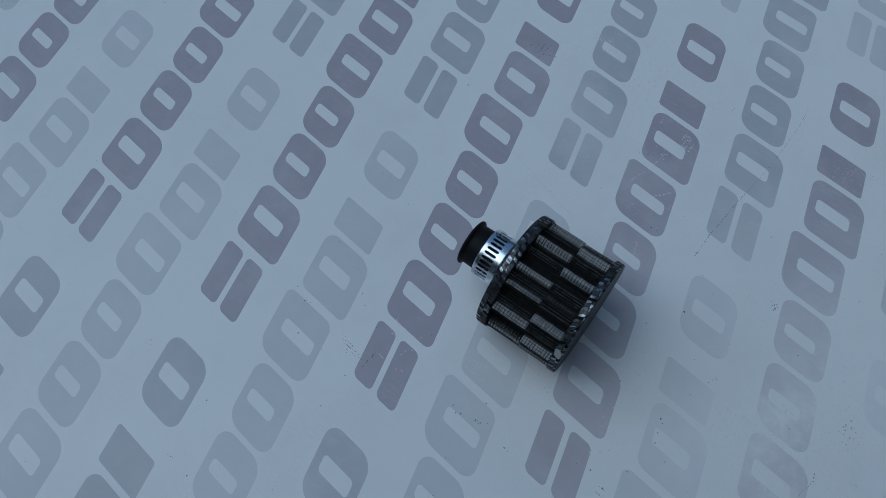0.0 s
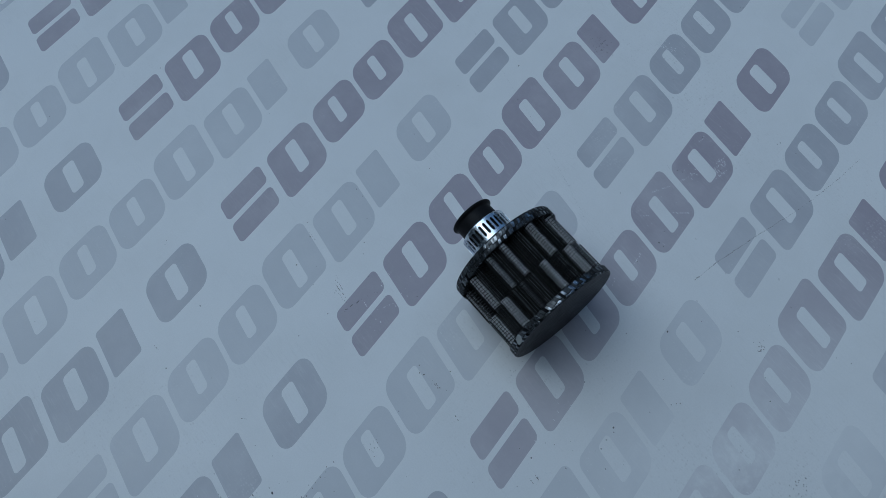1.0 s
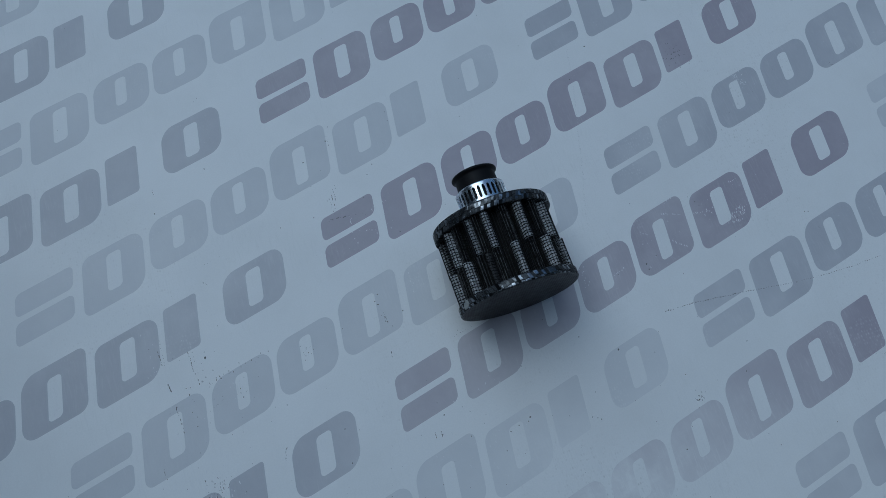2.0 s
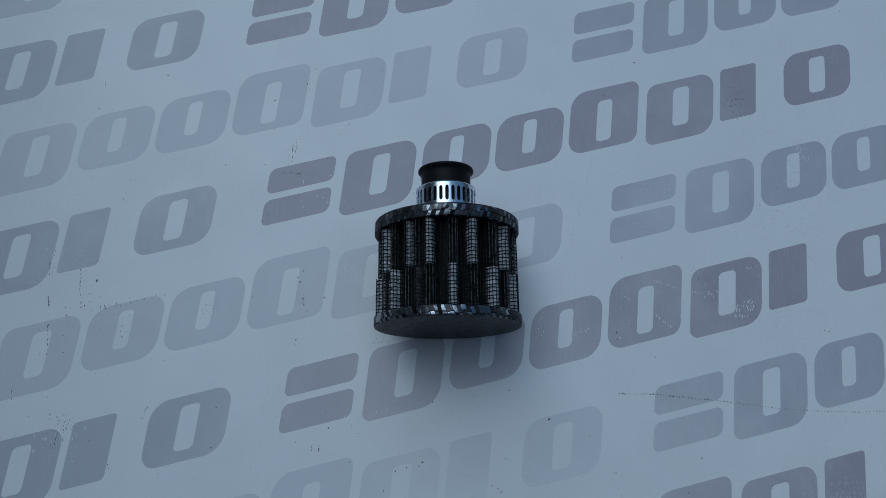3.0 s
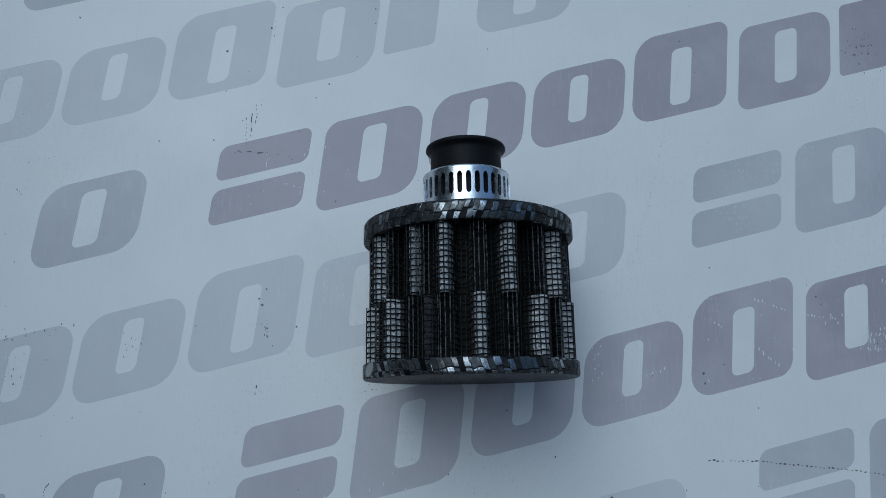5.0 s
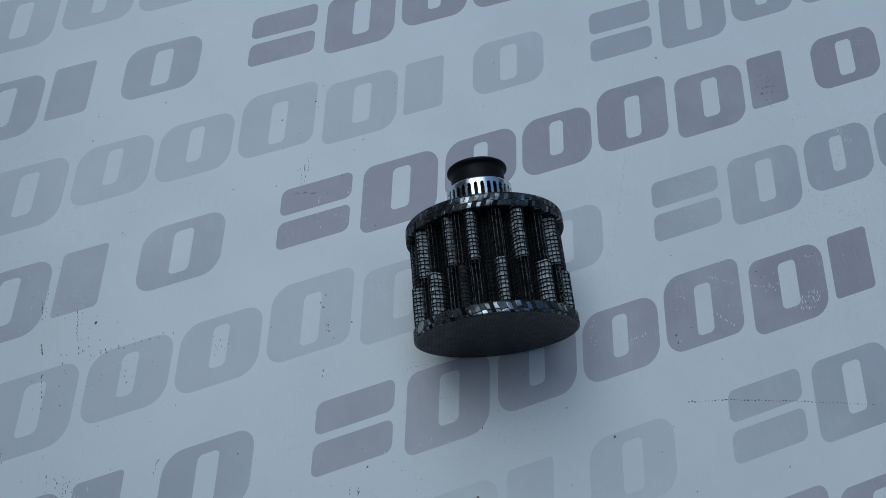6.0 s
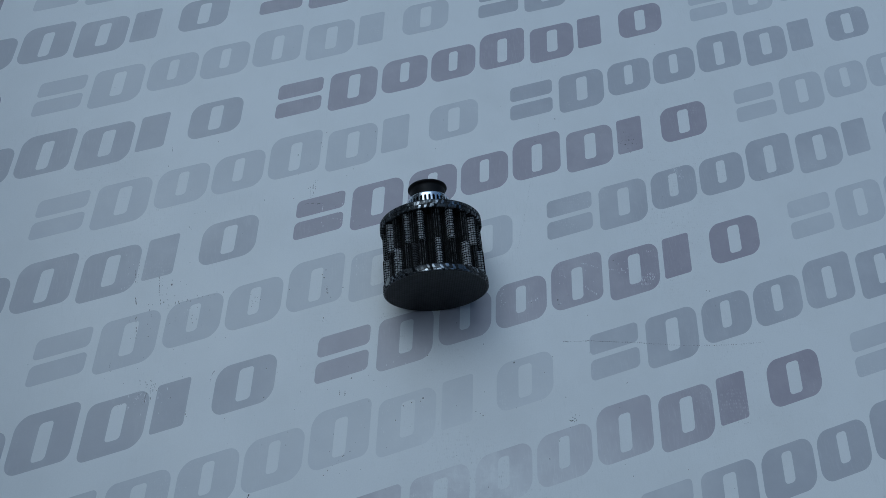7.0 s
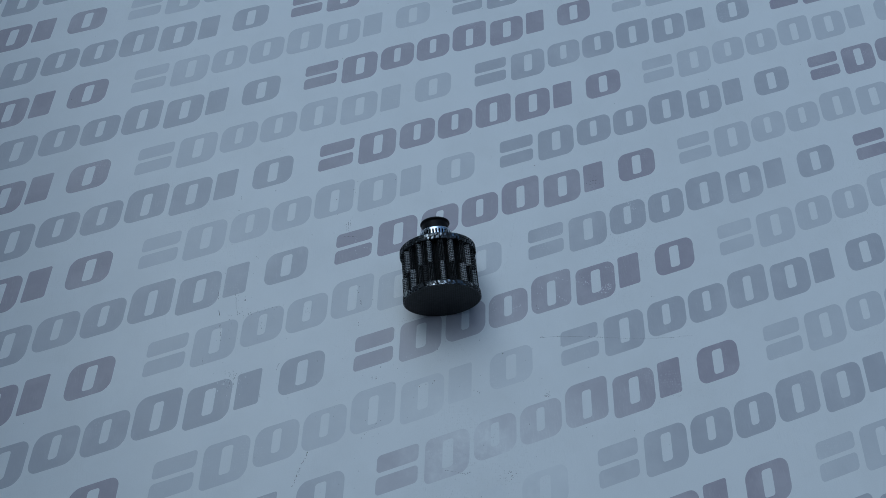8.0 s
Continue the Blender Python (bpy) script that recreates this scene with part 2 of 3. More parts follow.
def cotton_material(name, paleness):
    """Wadded gauze: fibrous, soiled in patches, with small dark gaps between its threads."""
    n = Nodes(name)
    where = n.own()
    fibre = n.ramp(n.noise(where, 1400, 5, 0.7), 0.3, 0.7)
    soil = n.ramp(n.noise(where, 420, 4, 0.65), 0.42, 0.74, 0.0, 0.75)
    gap = n.cells(where, 900)
    holes = n.math("MULTIPLY", n.ramp(gap.outputs["Distance"], 0.14, 0.30, 0.9, 0.0), n.ramp(n.noise(where, 300, 2), 0.36, 0.5))
    base = n.mix(soil, n.mix(fibre, (0.5 * paleness, 0.5 * paleness, 0.5 * paleness), (0.99 * paleness, 1.02 * paleness, 1.05 * paleness)), (0.34 * paleness, 0.35 * paleness, 0.355 * paleness))
    n.color(n.mix(holes, base, (0.06 * paleness, 0.058 * paleness, 0.055 * paleness)))
    n.gloss(0.85)
    n.bsdf.inputs["Specular IOR Level"].default_value = 0.15
    n.bump(n.math("SUBTRACT", fibre, holes), 0.00025, 0.8)
    return n.mat


# Dark gauze of the core; also the shade painted low on the pleats.
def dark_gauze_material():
    n = Nodes("dark_gap_gauze")
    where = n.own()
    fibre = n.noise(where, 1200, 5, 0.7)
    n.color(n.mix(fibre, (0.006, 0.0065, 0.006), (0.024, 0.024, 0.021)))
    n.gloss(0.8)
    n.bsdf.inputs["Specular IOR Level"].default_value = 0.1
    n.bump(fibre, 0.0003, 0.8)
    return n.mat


def wire_material(name, tone, dull=1.0, shiny=2.2):
    """Thin wire, dulled by oil in short stretches."""
    n = Nodes(name)
    where = n.own()
    n.color(n.mix(n.ramp(n.noise(where, 700, 3), 0.36, 0.64), tuple(c * dull for c in tone), tuple(c * shiny for c in tone)))
    n.gloss(0.5, metal=0.0)
    n.bsdf.inputs["Specular IOR Level"].default_value = 0.06
    return n.mat


def plain_material(name, a, b, scale, rough):
    n = Nodes(name)
    where = n.place()
    n.color(n.mix(n.noise(where, scale, 6, 0.6), a, b))
    n.gloss(rough)
    n.bump(n.noise(where, scale * 12, 5), 0.002, 0.5)
    return n.mat


MAT_SHEET = sheet_material()
INKS = [
    ink_material("plum_grey_print", (0.405, 0.37, 0.415)),
    ink_material("slate_grey_print", (0.498, 0.498, 0.53)),
    ink_material("pale_grey_print", (0.63, 0.635, 0.652)),
]
MAT_RIM, MAT_FACE = carbon_rim_material(), carbon_face_material()
MAT_LACQUER = plain_material("black_lacquer", (0.006, 0.0068, 0.008), (0.016, 0.018, 0.021), 400, 0.35)
MAT_RUBBER, MAT_ZINC = rubber_material(), zinc_material()
MAT_COTTON = cotton_material("pale_cotton_gauze", 0.78)
# A darkened copy of the pale gauze, standing in for shade on it.
MAT_SHADED = cotton_material("shaded_gauze", 0.13)
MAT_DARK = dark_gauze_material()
MAT_HOOP, MAT_WIRE = wire_material("blackened_wire", (0.006, 0.0066, 0.0075)), wire_material("dark_wire", (0.019, 0.0195, 0.020))
# Lighter copy of the wire, coloured as where it catches light.
MAT_LIT_WIRE = wire_material("lit_wire", (0.076, 0.078, 0.078), 0.25, 1.9)
MAT_GROUND = plain_material("ground_concrete", (0.22, 0.22, 0.21), (0.32, 0.31, 0.30), 3, 0.85)
MAT_WALL = plain_material("sky_block_dark", (0.07, 0.07, 0.07), (0.11, 0.11, 0.105), 2, 0.9)
MAT_DIRT = plain_material("dirt", (0.035, 0.034, 0.034), (0.28, 0.27, 0.265), 900, 0.8)
MAT_SCUFF = plain_material("bared_coating", (0.70, 0.71, 0.72), (0.82, 0.82, 0.82), 300, 0.5)
MAT_CREASE = plain_material("crease_grey", (0.44, 0.44, 0.44), (0.66, 0.66, 0.66), 300, 0.6)
MAT_FLAKE = plain_material("torn_film_backing", (0.30, 0.32, 0.31), (0.48, 0.49, 0.48), 700, 0.6)


# ---- builders ----
def mesh_object(name, bm, materials, smooth=True):
    data = bpy.data.meshes.new(name)
    bm.to_mesh(data)
    bm.free()
    for m in materials if isinstance(materials, (list, tuple)) else [materials]:
        data.materials.append(m)
    for p in data.polygons:
        p.use_smooth = smooth
    return new(name, data)


def part(name, bm, material, parent, label="", smooth=True):
    ob = mesh_object(name, bm, material, smooth)
    ob.parent = parent
    return tagged(ob, label)


def box(bm, x0, x1, y0, y1, z0, z1):
    c = [bm.verts.new((x, y, z)) for z in (z0, z1) for x, y in ((x0, y0), (x1, y0), (x1, y1), (x0, y1))]
    for f in ((3, 2, 1, 0), (4, 5, 6, 7), (0, 1, 5, 4), (1, 2, 6, 5), (2, 3, 7, 6), (3, 0, 4, 7)):
        bm.faces.new([c[i] for i in f])


# ---- the setting ----
def build_setting():
    bm = bmesh.new()
    box(bm, -150, 150, -150, 150, -0.3, -0.0019)
    tagged(mesh_object("ground", bm, MAT_GROUND, False), "plain grey concrete ground under the sheet", "ground", kind="structure")
    # Unseen walls, added and sized to block and grade the sky's light.
    for name, x0, x1, y0, y1, top in (
        ("sky_block_east", 1.5, 1.6, -0.6, 2.2, 0.5),
        ("sky_block_west", -0.74, -0.64, -0.6, 2.2, 1.2),
        ("sky_block_south", -0.74, 1.6, -0.7, -0.6, 1.8),
        ("sky_block_north", -0.74, 1.6, 2.2, 2.3, 0.7),
    ):
        bm = bmesh.new()
        box(bm, x0, x1, y0, y1, -0.1, top)
        tagged(mesh_object(name, bm, MAT_WALL, False), "unseen dark wall added to hold back sky light", "wall", kind="structure")


# ---- the printed sheet ----
LEAN_PRINT = 0.369
UNIT = 0.12734
STEP_ALONG, STEP_DOWN = Vector((0.13081, -0.03946)), Vector((-0.00809, -0.07919))
SHEET_EDGE = (-0.62, 0.86, -0.52, 0.64)


def rounded(x0, x1, y0, y1, radii, steps=6):
    """A rounded oblong, anticlockwise from its lower left corner; radii: lower left, lower right, upper right, upper left."""
    points = []
    for (cx, cy, sx, sy, begin), r in zip(((x0, y0, 1, 1, 180), (x1, y0, -1, 1, 270), (x1, y1, -1, -1, 0), (x0, y1, 1, -1, 90)), radii):
        for i in range(steps + 1):
            a = radians(begin + 90 * i / steps)
            points.append((cx + sx * r + r * math.cos(a), cy + sy * r + r * math.sin(a)))
    return points


def stamp(bm, outline, hole, place):
    """A flat leaning mark, with a slot in it if hole is given."""
    def lay(points):
        return [bm.verts.new((place[0] + (x + LEAN_PRINT * y) * UNIT, place[1] + y * UNIT, 0.0)) for x, y in points]

    rim = lay(outline)
    if hole is None:
        bm.faces.new(rim)
        return
    slot = lay(hole)
    for i in range(len(rim)):
        j = (i + 1) % len(rim)
        bm.faces.new((rim[i], rim[j], slot[j], slot[i]))


def mark_shapes():
    """The plain leaning blocks of one row, as the print repeats them: outline and slot."""
    small, big = 0.012, 0.05
    shapes = [
        (rounded(-0.246, -0.034, 0.138, 0.216, (0.02,) * 4), None),
        (rounded(-0.246, -0.034, 0.040, 0.118, (0.02,) * 4), None),
    ]
    for x, wide, low, high, s0, s1, t0, t1, radii in (
        (0.000, 0.230, 0.014, 0.214, 0.090, 0.145, 0.060, 0.186, (0.03, big, big, 0.03)),
        (0.253, 0.223, 0.037, 0.215, 0.088, 0.132, 0.082, 0.190, (big, big, big, big)),
        (0.495, 0.223, 0.037, 0.215, 0.088, 0.132, 0.082, 0.190, (big, big, big, big)),
        (0.739, 0.231, 0.041, 0.244, 0.092, 0.142, 0.066, 0.200, (big, 0.03, 0.03, big)),
        (1.000, 0.230, 0.014, 0.214, 0.090, 0.145, 0.060, 0.186, (0.03, big, big, 0.03)),
        (1.476, 0.236, 0.036, 0.214, 0.090, 0.146, 0.066, 0.186, (big, big, big, big)),
    ):
        shapes.append((rounded(x, x + wide, low, high, radii), rounded(x + s0, x + s1, t0, t1, (0.014,) * 4)))
    shapes.append((rounded(1.253, 1.378, 0.040, 0.214, (small,) * 4), None))
    return shapes


def mark_mesh(name, ink, shapes, places=((0.0, 0.0),)):
    bm = bmesh.new()
    for place in places:
        for outline, slot in shapes:
            stamp(bm, outline, slot, place)
    data = bpy.data.meshes.new(name)
    bm.to_mesh(data)
    bm.free()
    data.materials.append(ink)
    return data


def build_sheet():
    x0, x1, y0, y1 = SHEET_EDGE
    bm = bmesh.new()
    box(bm, x0, x1, y0, y1, -0.002, 0.0)
    sheet = mesh_object("printed_sheet", bm, MAT_SHEET, False)
    tagged(sheet, "white coated sheet printed with rows of grey leaning marks, scuffed", "printed sheet", kind="structure")
    shapes = mark_shapes()
    single = [[mark_mesh("printed_mark", ink, [shape]) for shape in shapes] for ink in INKS]
    rows = []
    for k in range(-8, 12):
        for r in range(-12, 12):
            at = STEP_ALONG * k + STEP_DOWN * r
            if x0 + 0.035 < at.x < x1 - 0.235 and y0 + 0.005 < at.y < y1 - 0.04:
                rows.append((math.hypot(at.x - 0.01, at.y - 0.02), at, k % 3))
    rows.sort(key=lambda row: row[0])
    near, far = rows[:33], rows[33:]
    for _, at, shade in near:
        for data in single[shade]:
            mark = new("printed_mark", data)
            mark.parent = sheet
            mark.location = (at.x, at.y, 0.00002)
    for shade, ink in enumerate(INKS):
        rest = new("outer_marks", mark_mesh("outer_marks", ink, shapes, [tuple(at) for _, at, own in far if own == shade]))
        rest.parent = sheet
        rest.location = (0, 0, 0.00002)
        tagged(rest, kind="stuff")


# ---- dirt and scuffs on the sheet ----
def flake(bm, x, y, size, thick, long=1.0, turn=0.0, sides=6, low=0.00003):
    c, s = math.cos(turn), math.sin(turn)
    size *= 0.8
    rim = []
    for i in range(sides):
        a, r = 2 * math.pi * i / sides, size * random.uniform(0.6, 1.15) / 2
        u, v = r * math.cos(a) * long, r * math.sin(a)
        rim.append(bm.verts.new((x + c * u - s * v, y + s * u + c * v, low)))
    top = bm.verts.new((x + random.uniform(-0.2, 0.2) * size, y + random.uniform(-0.2, 0.2) * size, low + thick))
    for i in range(sides):
        bm.faces.new((rim[i], rim[(i + 1) % sides], top))


def trail(bm, a, b, gap, size, long, wander=0.0003, thick=0.00012, skip=0.2, turn=None):
    """A row of flakes from a to b."""
    a, b = Vector(a), Vector(b)
    way = b - a
    for i in range(int(way.length / gap) + 1):
        if random.random() < skip:
            continue
        p = a + way * min(1, i * gap / way.length)
        angle = math.atan2(way.y, way.x) if turn is None else turn
        flake(bm, p.x + random.gauss(0, wander), p.y + random.gauss(0, wander), size * random.uniform(0.5, 1.3), thick, long, angle + random.gauss(0, 0.2), 5)


WEAVE = radians(76)


def streak(bm, a, b, dashes, size, long=3.2, wander=0.00012, thick=0.00005):
    """A broken line of dashes that lie along the line itself."""
    a, b = Vector(a), Vector(b)
    way = b - a
    turn = math.atan2(way.y, way.x)
    for i in range(dashes):
        p = a + way * ((i + random.uniform(0.2, 0.8)) / dashes)
        flake(bm, p.x + random.gauss(0, wander), p.y + random.gauss(0, wander * 0.3), size * random.uniform(0.55, 1.35), thick, long * random.uniform(0.6, 1.3), turn + random.gauss(0, 0.1), 6)


def scatter(bm, cx, cy, wide, high, count, size, thick=0.00005, least=1.1, most=2.8):
    """Small bits strewn about a spot, mostly lying with the weave."""
    for _ in range(count):
        flake(bm, random.gauss(cx, wide * 0.5), random.gauss(cy, high * 0.5), size * random.uniform(0.45, 1.4), thick, random.uniform(least, most), random.gauss(WEAVE, 0.2), 5)


def build_dirt():
    bm = bmesh.new()
    # single specks: place and size
    for x, y, size in (
        (-0.0935, -0.0014, 0.0012), (-0.1083, -0.0193, 0.0006), (-0.1090, -0.0257, 0.0006), (-0.0575, -0.0591, 0.0007), (-0.0617, -0.0727, 0.0008),
        (-0.0193, -0.0762, 0.0008), (-0.0092, -0.0807, 0.0005), (0.0009, -0.0968, 0.0007), (0.0052, -0.0966, 0.0006), (0.0111, -0.0962, 0.0011),
        (0.0096, -0.0972, 0.0007), (0.0335, -0.1101, 0.0007), (0.0352, -0.1116, 0.0006), (0.0362, -0.1129, 0.0006), (0.0391, -0.0643, 0.0006),
        (0.0484, -0.0790, 0.0006), (0.0598, -0.0927, 0.0010), (0.0936, -0.0680, 0.0010), (0.0932, -0.0706, 0.0008), (0.0780, -0.1168, 0.0006),
        (0.1353, 0.0391, 0.0009), (0.1183, 0.0277, 0.0007), (0.1715, -0.0864, 0.0006), (0.1730, -0.0872, 0.0007), (0.0594, -0.1419, 0.0007),
    ):
        flake(bm, x, y, size, 0.00015, random.uniform(1, 1.5), random.uniform(0, 3))
    for x, y, size in (
        (-0.0381, 0.0338, 0.0006), (-0.0228, 0.0302, 0.0006), (0.0072, 0.0038, 0.0006), (-0.0138, 0.0569, 0.0008), (0.0004, 0.0612, 0.0009),
        (0.0051, 0.0671, 0.0006), (-0.0089, 0.0490, 0.0004), (-0.0165, 0.0444, 0.0005), (-0.0136, 0.0341, 0.0005), (0.0086, 0.0360, 0.0005),
        (0.0132, 0.0393, 0.0007), (0.0321, 0.0599, 0.0006), (0.0310, 0.0552, 0.0005), (0.0232, 0.0460, 0.0005), (0.0016, 0.0270, 0.0006),
        (-0.0166, -0.0163, 0.0008), (-0.0192, -0.0184, 0.0008), (-0.0186, -0.0203, 0.0008), (-0.0186, -0.0270, 0.0007), (-0.0190, -0.0292, 0.0006),
        (-0.0108, -0.0285, 0.0007), (0.1046, -0.0405, 0.0006), (0.0998, -0.0671, 0.0005), (0.0799, -0.0652, 0.0005), (0.1309, -0.0556, 0.0007),
        (0.1315, -0.0581, 0.0005), (0.1534, -0.0561, 0.0006), (0.1429, -0.0720, 0.0007), (-0.0544, 0.0782, 0.0008), (-0.0836, 0.0699, 0.0008),
    ):
        flake(bm, x, y, size, 0.00015, random.uniform(1, 1.5), random.uniform(0, 3))
    # a long dotted score line
    score = ((0.0879, -0.0901), (0.1005, -0.0935), (0.1227, -0.1014), (0.1381, -0.1074), (0.1515, -0.1122), (0.1726, -0.1181), (0.1874, -0.1211))
    for n, (a, b) in enumerate(zip(score, score[1:])):
        trail(bm, a, b, 0.00112 + 0.00004 * n, 0.00066 - 0.00005 * n, 1.7, 0.00009, 0.00006, 0.05)
    # broken streaks that run with the weave: ends, dashes, size
    for ax, ay, bx, by, dashes, size in (
        (-0.1097, 0.0121, -0.1106, 0.0052, 7, 0.00048), (-0.1119, -0.0030, -0.1121, -0.0069, 6, 0.00062), (-0.1132, -0.0136, -0.1148, -0.0257, 7, 0.00048),
        (-0.1069, 0.0164, -0.1099, 0.0039, 8, 0.00026), (-0.0986, 0.0052, -0.1005, -0.0056, 11, 0.00044), (-0.0971, 0.0042, -0.0981, -0.0009, 3, 0.00034),
        (-0.1162, -0.0467, -0.1163, -0.0493, 2, 0.00044), (-0.1136, -0.0479, -0.1139, -0.0496, 2, 0.00050), (-0.1142, -0.0539, -0.1159, -0.0585, 5, 0.00048),
        (-0.1116, -0.0512, -0.1130, -0.0586, 5, 0.00034), (-0.1094, -0.0506, -0.1117, -0.0547, 4, 0.00030), (-0.1282, -0.0329, -0.1290, -0.0387, 4, 0.00034),
        (-0.0981, -0.0678, -0.0986, -0.0711, 3, 0.00050), (-0.0182, -0.0241, -0.0194, -0.0299, 4, 0.00030), (-0.0242, -0.0410, -0.0253, -0.0445, 2, 0.00044),
    ):
        streak(bm, (ax, ay), (bx, by), dashes, size)
    for ax, ay, bx, by, dashes, size in (
        (-0.0124, 0.0348, -0.0142, 0.0264, 7, 0.00032), (-0.0101, 0.0374, -0.0123, 0.0288, 7, 0.00038), (-0.0085, 0.0382, -0.0101, 0.0322, 5, 0.00034),
        (-0.0067, 0.0394, -0.0078, 0.0372, 2, 0.00026), (0.0021, 0.0634, 0.0005, 0.0583, 4, 0.00024), (-0.0189, -0.0257, -0.0195, -0.0287, 3, 0.00034),
        (-0.0263, -0.0807, -0.0268, -0.0825, 2, 0.00050), (-0.0240, -0.0814, -0.0242, -0.0829, 2, 0.00050), (0.1105, -0.1190, 0.1092, -0.1202, 1, 0.00070),
        (-0.0794, 0.0296, -0.0781, 0.0268, 3, 0.00030), (-0.0794, 0.0814, -0.0800, 0.0783, 3, 0.00040), (0.1307, -0.0502, 0.1295, -0.0522, 3, 0.00026),
    ):
        streak(bm, (ax, ay), (bx, by), dashes, size)
    # scratches and dotted trails across the weave: ends, gap, size, length of a bit
    for ax, ay, bx, by, gap, size, long in (
        (-0.0175, 0.0253, -0.0100, 0.0229, 0.0005, 0.00046, 2.8), (-0.0100, 0.0229, -0.0018, 0.0194, 0.0011, 0.00038, 1.6), (-0.0841, -0.0572, -0.0830, -0.0544, 0.0005, 0.00026, 3.0),
        (-0.0830, -0.0544, -0.0814, -0.0525, 0.0005, 0.00034, 2.5), (0.0027, -0.0501, 0.0121, -0.0506, 0.0012, 0.00036, 1.8), (-0.1026, -0.0230, -0.0929, -0.0213, 0.0013, 0.00026, 2.0),
        (-0.1312, -0.0568, -0.1257, -0.0561, 0.0011, 0.00036, 1.4), (-0.0752, 0.0361, -0.0648, 0.0367, 0.0018, 0.00028, 2.0), (0.0753, -0.1280, 0.0768, -0.1289, 0.0003, 0.00050, 2.0),
        (0.0768, -0.1289, 0.0778, -0.1262, 0.0005, 0.00030, 2.4), (0.0003, -0.1522, 0.0107, -0.1580, 0.0010, 0.00046, 1.6), (0.0107, -0.1580, 0.0169, -0.1581, 0.0014, 0.00052, 1.6),
        (0.2335, -0.0322, 0.2352, -0.0353, 0.0006, 0.00036, 2.4), (0.1487, -0.1519, 0.1603, -0.1564, 0.0008, 0.00018, 3.0),
    ):
        trail(bm, (ax, ay), (bx, by), gap, size, long, 0.00022)
    # a cut that has picked up dirt, near the front edge
    for a, b in (((-0.0912, -0.1317), (-0.0842, -0.1225)), ((-0.0842, -0.1225), (-0.0772, -0.1144))):
        trail(bm, a, b, 0.0006, 0.00044, 2.8)
    trail(bm, (-0.0434, -0.1165), (-0.0284, -0.1091), 0.0013, 0.0004, 1.8)
    # strewn bits
    for cx, cy, wide, high, count, size in (
        (0.1705, 0.0121, 0.0052, 0.0070, 44, 0.00040), (-0.0994, -0.0100, 0.0065, 0.0040, 16, 0.00048), (-0.0850, -0.0128, 0.0150, 0.0022, 18, 0.00036),
        (-0.0552, -0.0226, 0.0040, 0.0040, 14, 0.00034), (-0.0870, -0.0213, 0.0034, 0.0050, 12, 0.00034), (-0.1125, -0.0520, 0.0060, 0.0060, 26, 0.00034),
        (0.0776, -0.1283, 0.0030, 0.0030, 8, 0.00040), (0.0350, -0.1667, 0.0060, 0.0060, 18, 0.00050), (-0.0255, -0.0822, 0.0030, 0.0020, 6, 0.00036),
        (-0.1000, -0.0200, 0.0300, 0.0400, 40, 0.00028), (-0.0400, -0.0950, 0.0600, 0.0500, 36, 0.00030), (0.0400, -0.1300, 0.0900, 0.0500, 40, 0.00034),
        (0.1500, 0.0000, 0.3000, 0.2400, 46, 0.00030), (0.0000, 0.0000, 0.3000, 0.2600, 60, 0.00028), (0.1000, 0.2000, 0.3000, 0.1000, 16, 0.00050),
    ):
        scatter(bm, cx, cy, wide, high, count, size)
    tagged(mesh_object("dirt_specks", bm, MAT_DIRT, False), "dark dirt specks and scratch trails on the sheet", "dirt", kind="stuff")
    # pale scuffs: rows of short bared dashes
    bm = bmesh.new()
    for ax, ay, bx, by, gap, size, long in (
        (0.1158, -0.0468, 0.1231, -0.0487, 0.0011, 0.00046, 2.2), (0.1140, -0.0522, 0.1220, -0.0577, 0.0011, 0.00050, 2.0), (0.1003, -0.0548, 0.1032, -0.0580, 0.0011, 0.00036, 2.2),
        (0.1099, -0.0646, 0.1144, -0.0710, 0.0011, 0.00046, 2.6), (0.1268, -0.0599, 0.1346, -0.0628, 0.0011, 0.00044, 2.0), (0.1330, -0.0615, 0.1346, -0.0640, 0.0009, 0.00044, 2.8),
        (0.1413, -0.0674, 0.1496, -0.0699, 0.0010, 0.00044, 3.0), (0.1404, -0.0689, 0.1489, -0.0711, 0.0010, 0.00044, 3.2), (0.1395, -0.0704, 0.1482, -0.0724, 0.0010, 0.00046, 3.4),
        (0.1378, -0.0724, 0.1450, -0.0743, 0.0010, 0.00044, 2.6), (0.1517, -0.0566, 0.1547, -0.0561, 0.0009, 0.00044, 1.8), (0.0760, -0.0645, 0.0846, -0.0644, 0.0011, 0.00038, 2.4),
    ):
        trail(bm, (ax, ay), (bx, by), gap, size * 1.3, long, 0.00016, 0.00002, 0.08, WEAVE)
    for ax, ay, bx, by, dashes, size in (
        (0.0671, -0.0533, 0.0638, -0.0635, 6, 0.00040), (0.0683, -0.0536, 0.0655, -0.0631, 6, 0.00040), (0.0002, -0.0145, -0.0022, -0.0245, 8, 0.00046),
        (-0.0082, 0.0225, -0.0110, 0.0170, 5, 0.00042), (-0.0060, 0.0130, -0.0020, 0.0100, 5, 0.00044), (0.1143, -0.0045, 0.1198, -0.0062, 5, 0.00036),
        (0.1318, -0.0195, 0.1324, -0.0245, 5, 0.00040), (0.1886, -0.0110, 0.1890, -0.0200, 7, 0.00050),
    ):
        streak(bm, (ax, ay), (bx, by), dashes, size, 2.6, 0.0004, 0.00002)
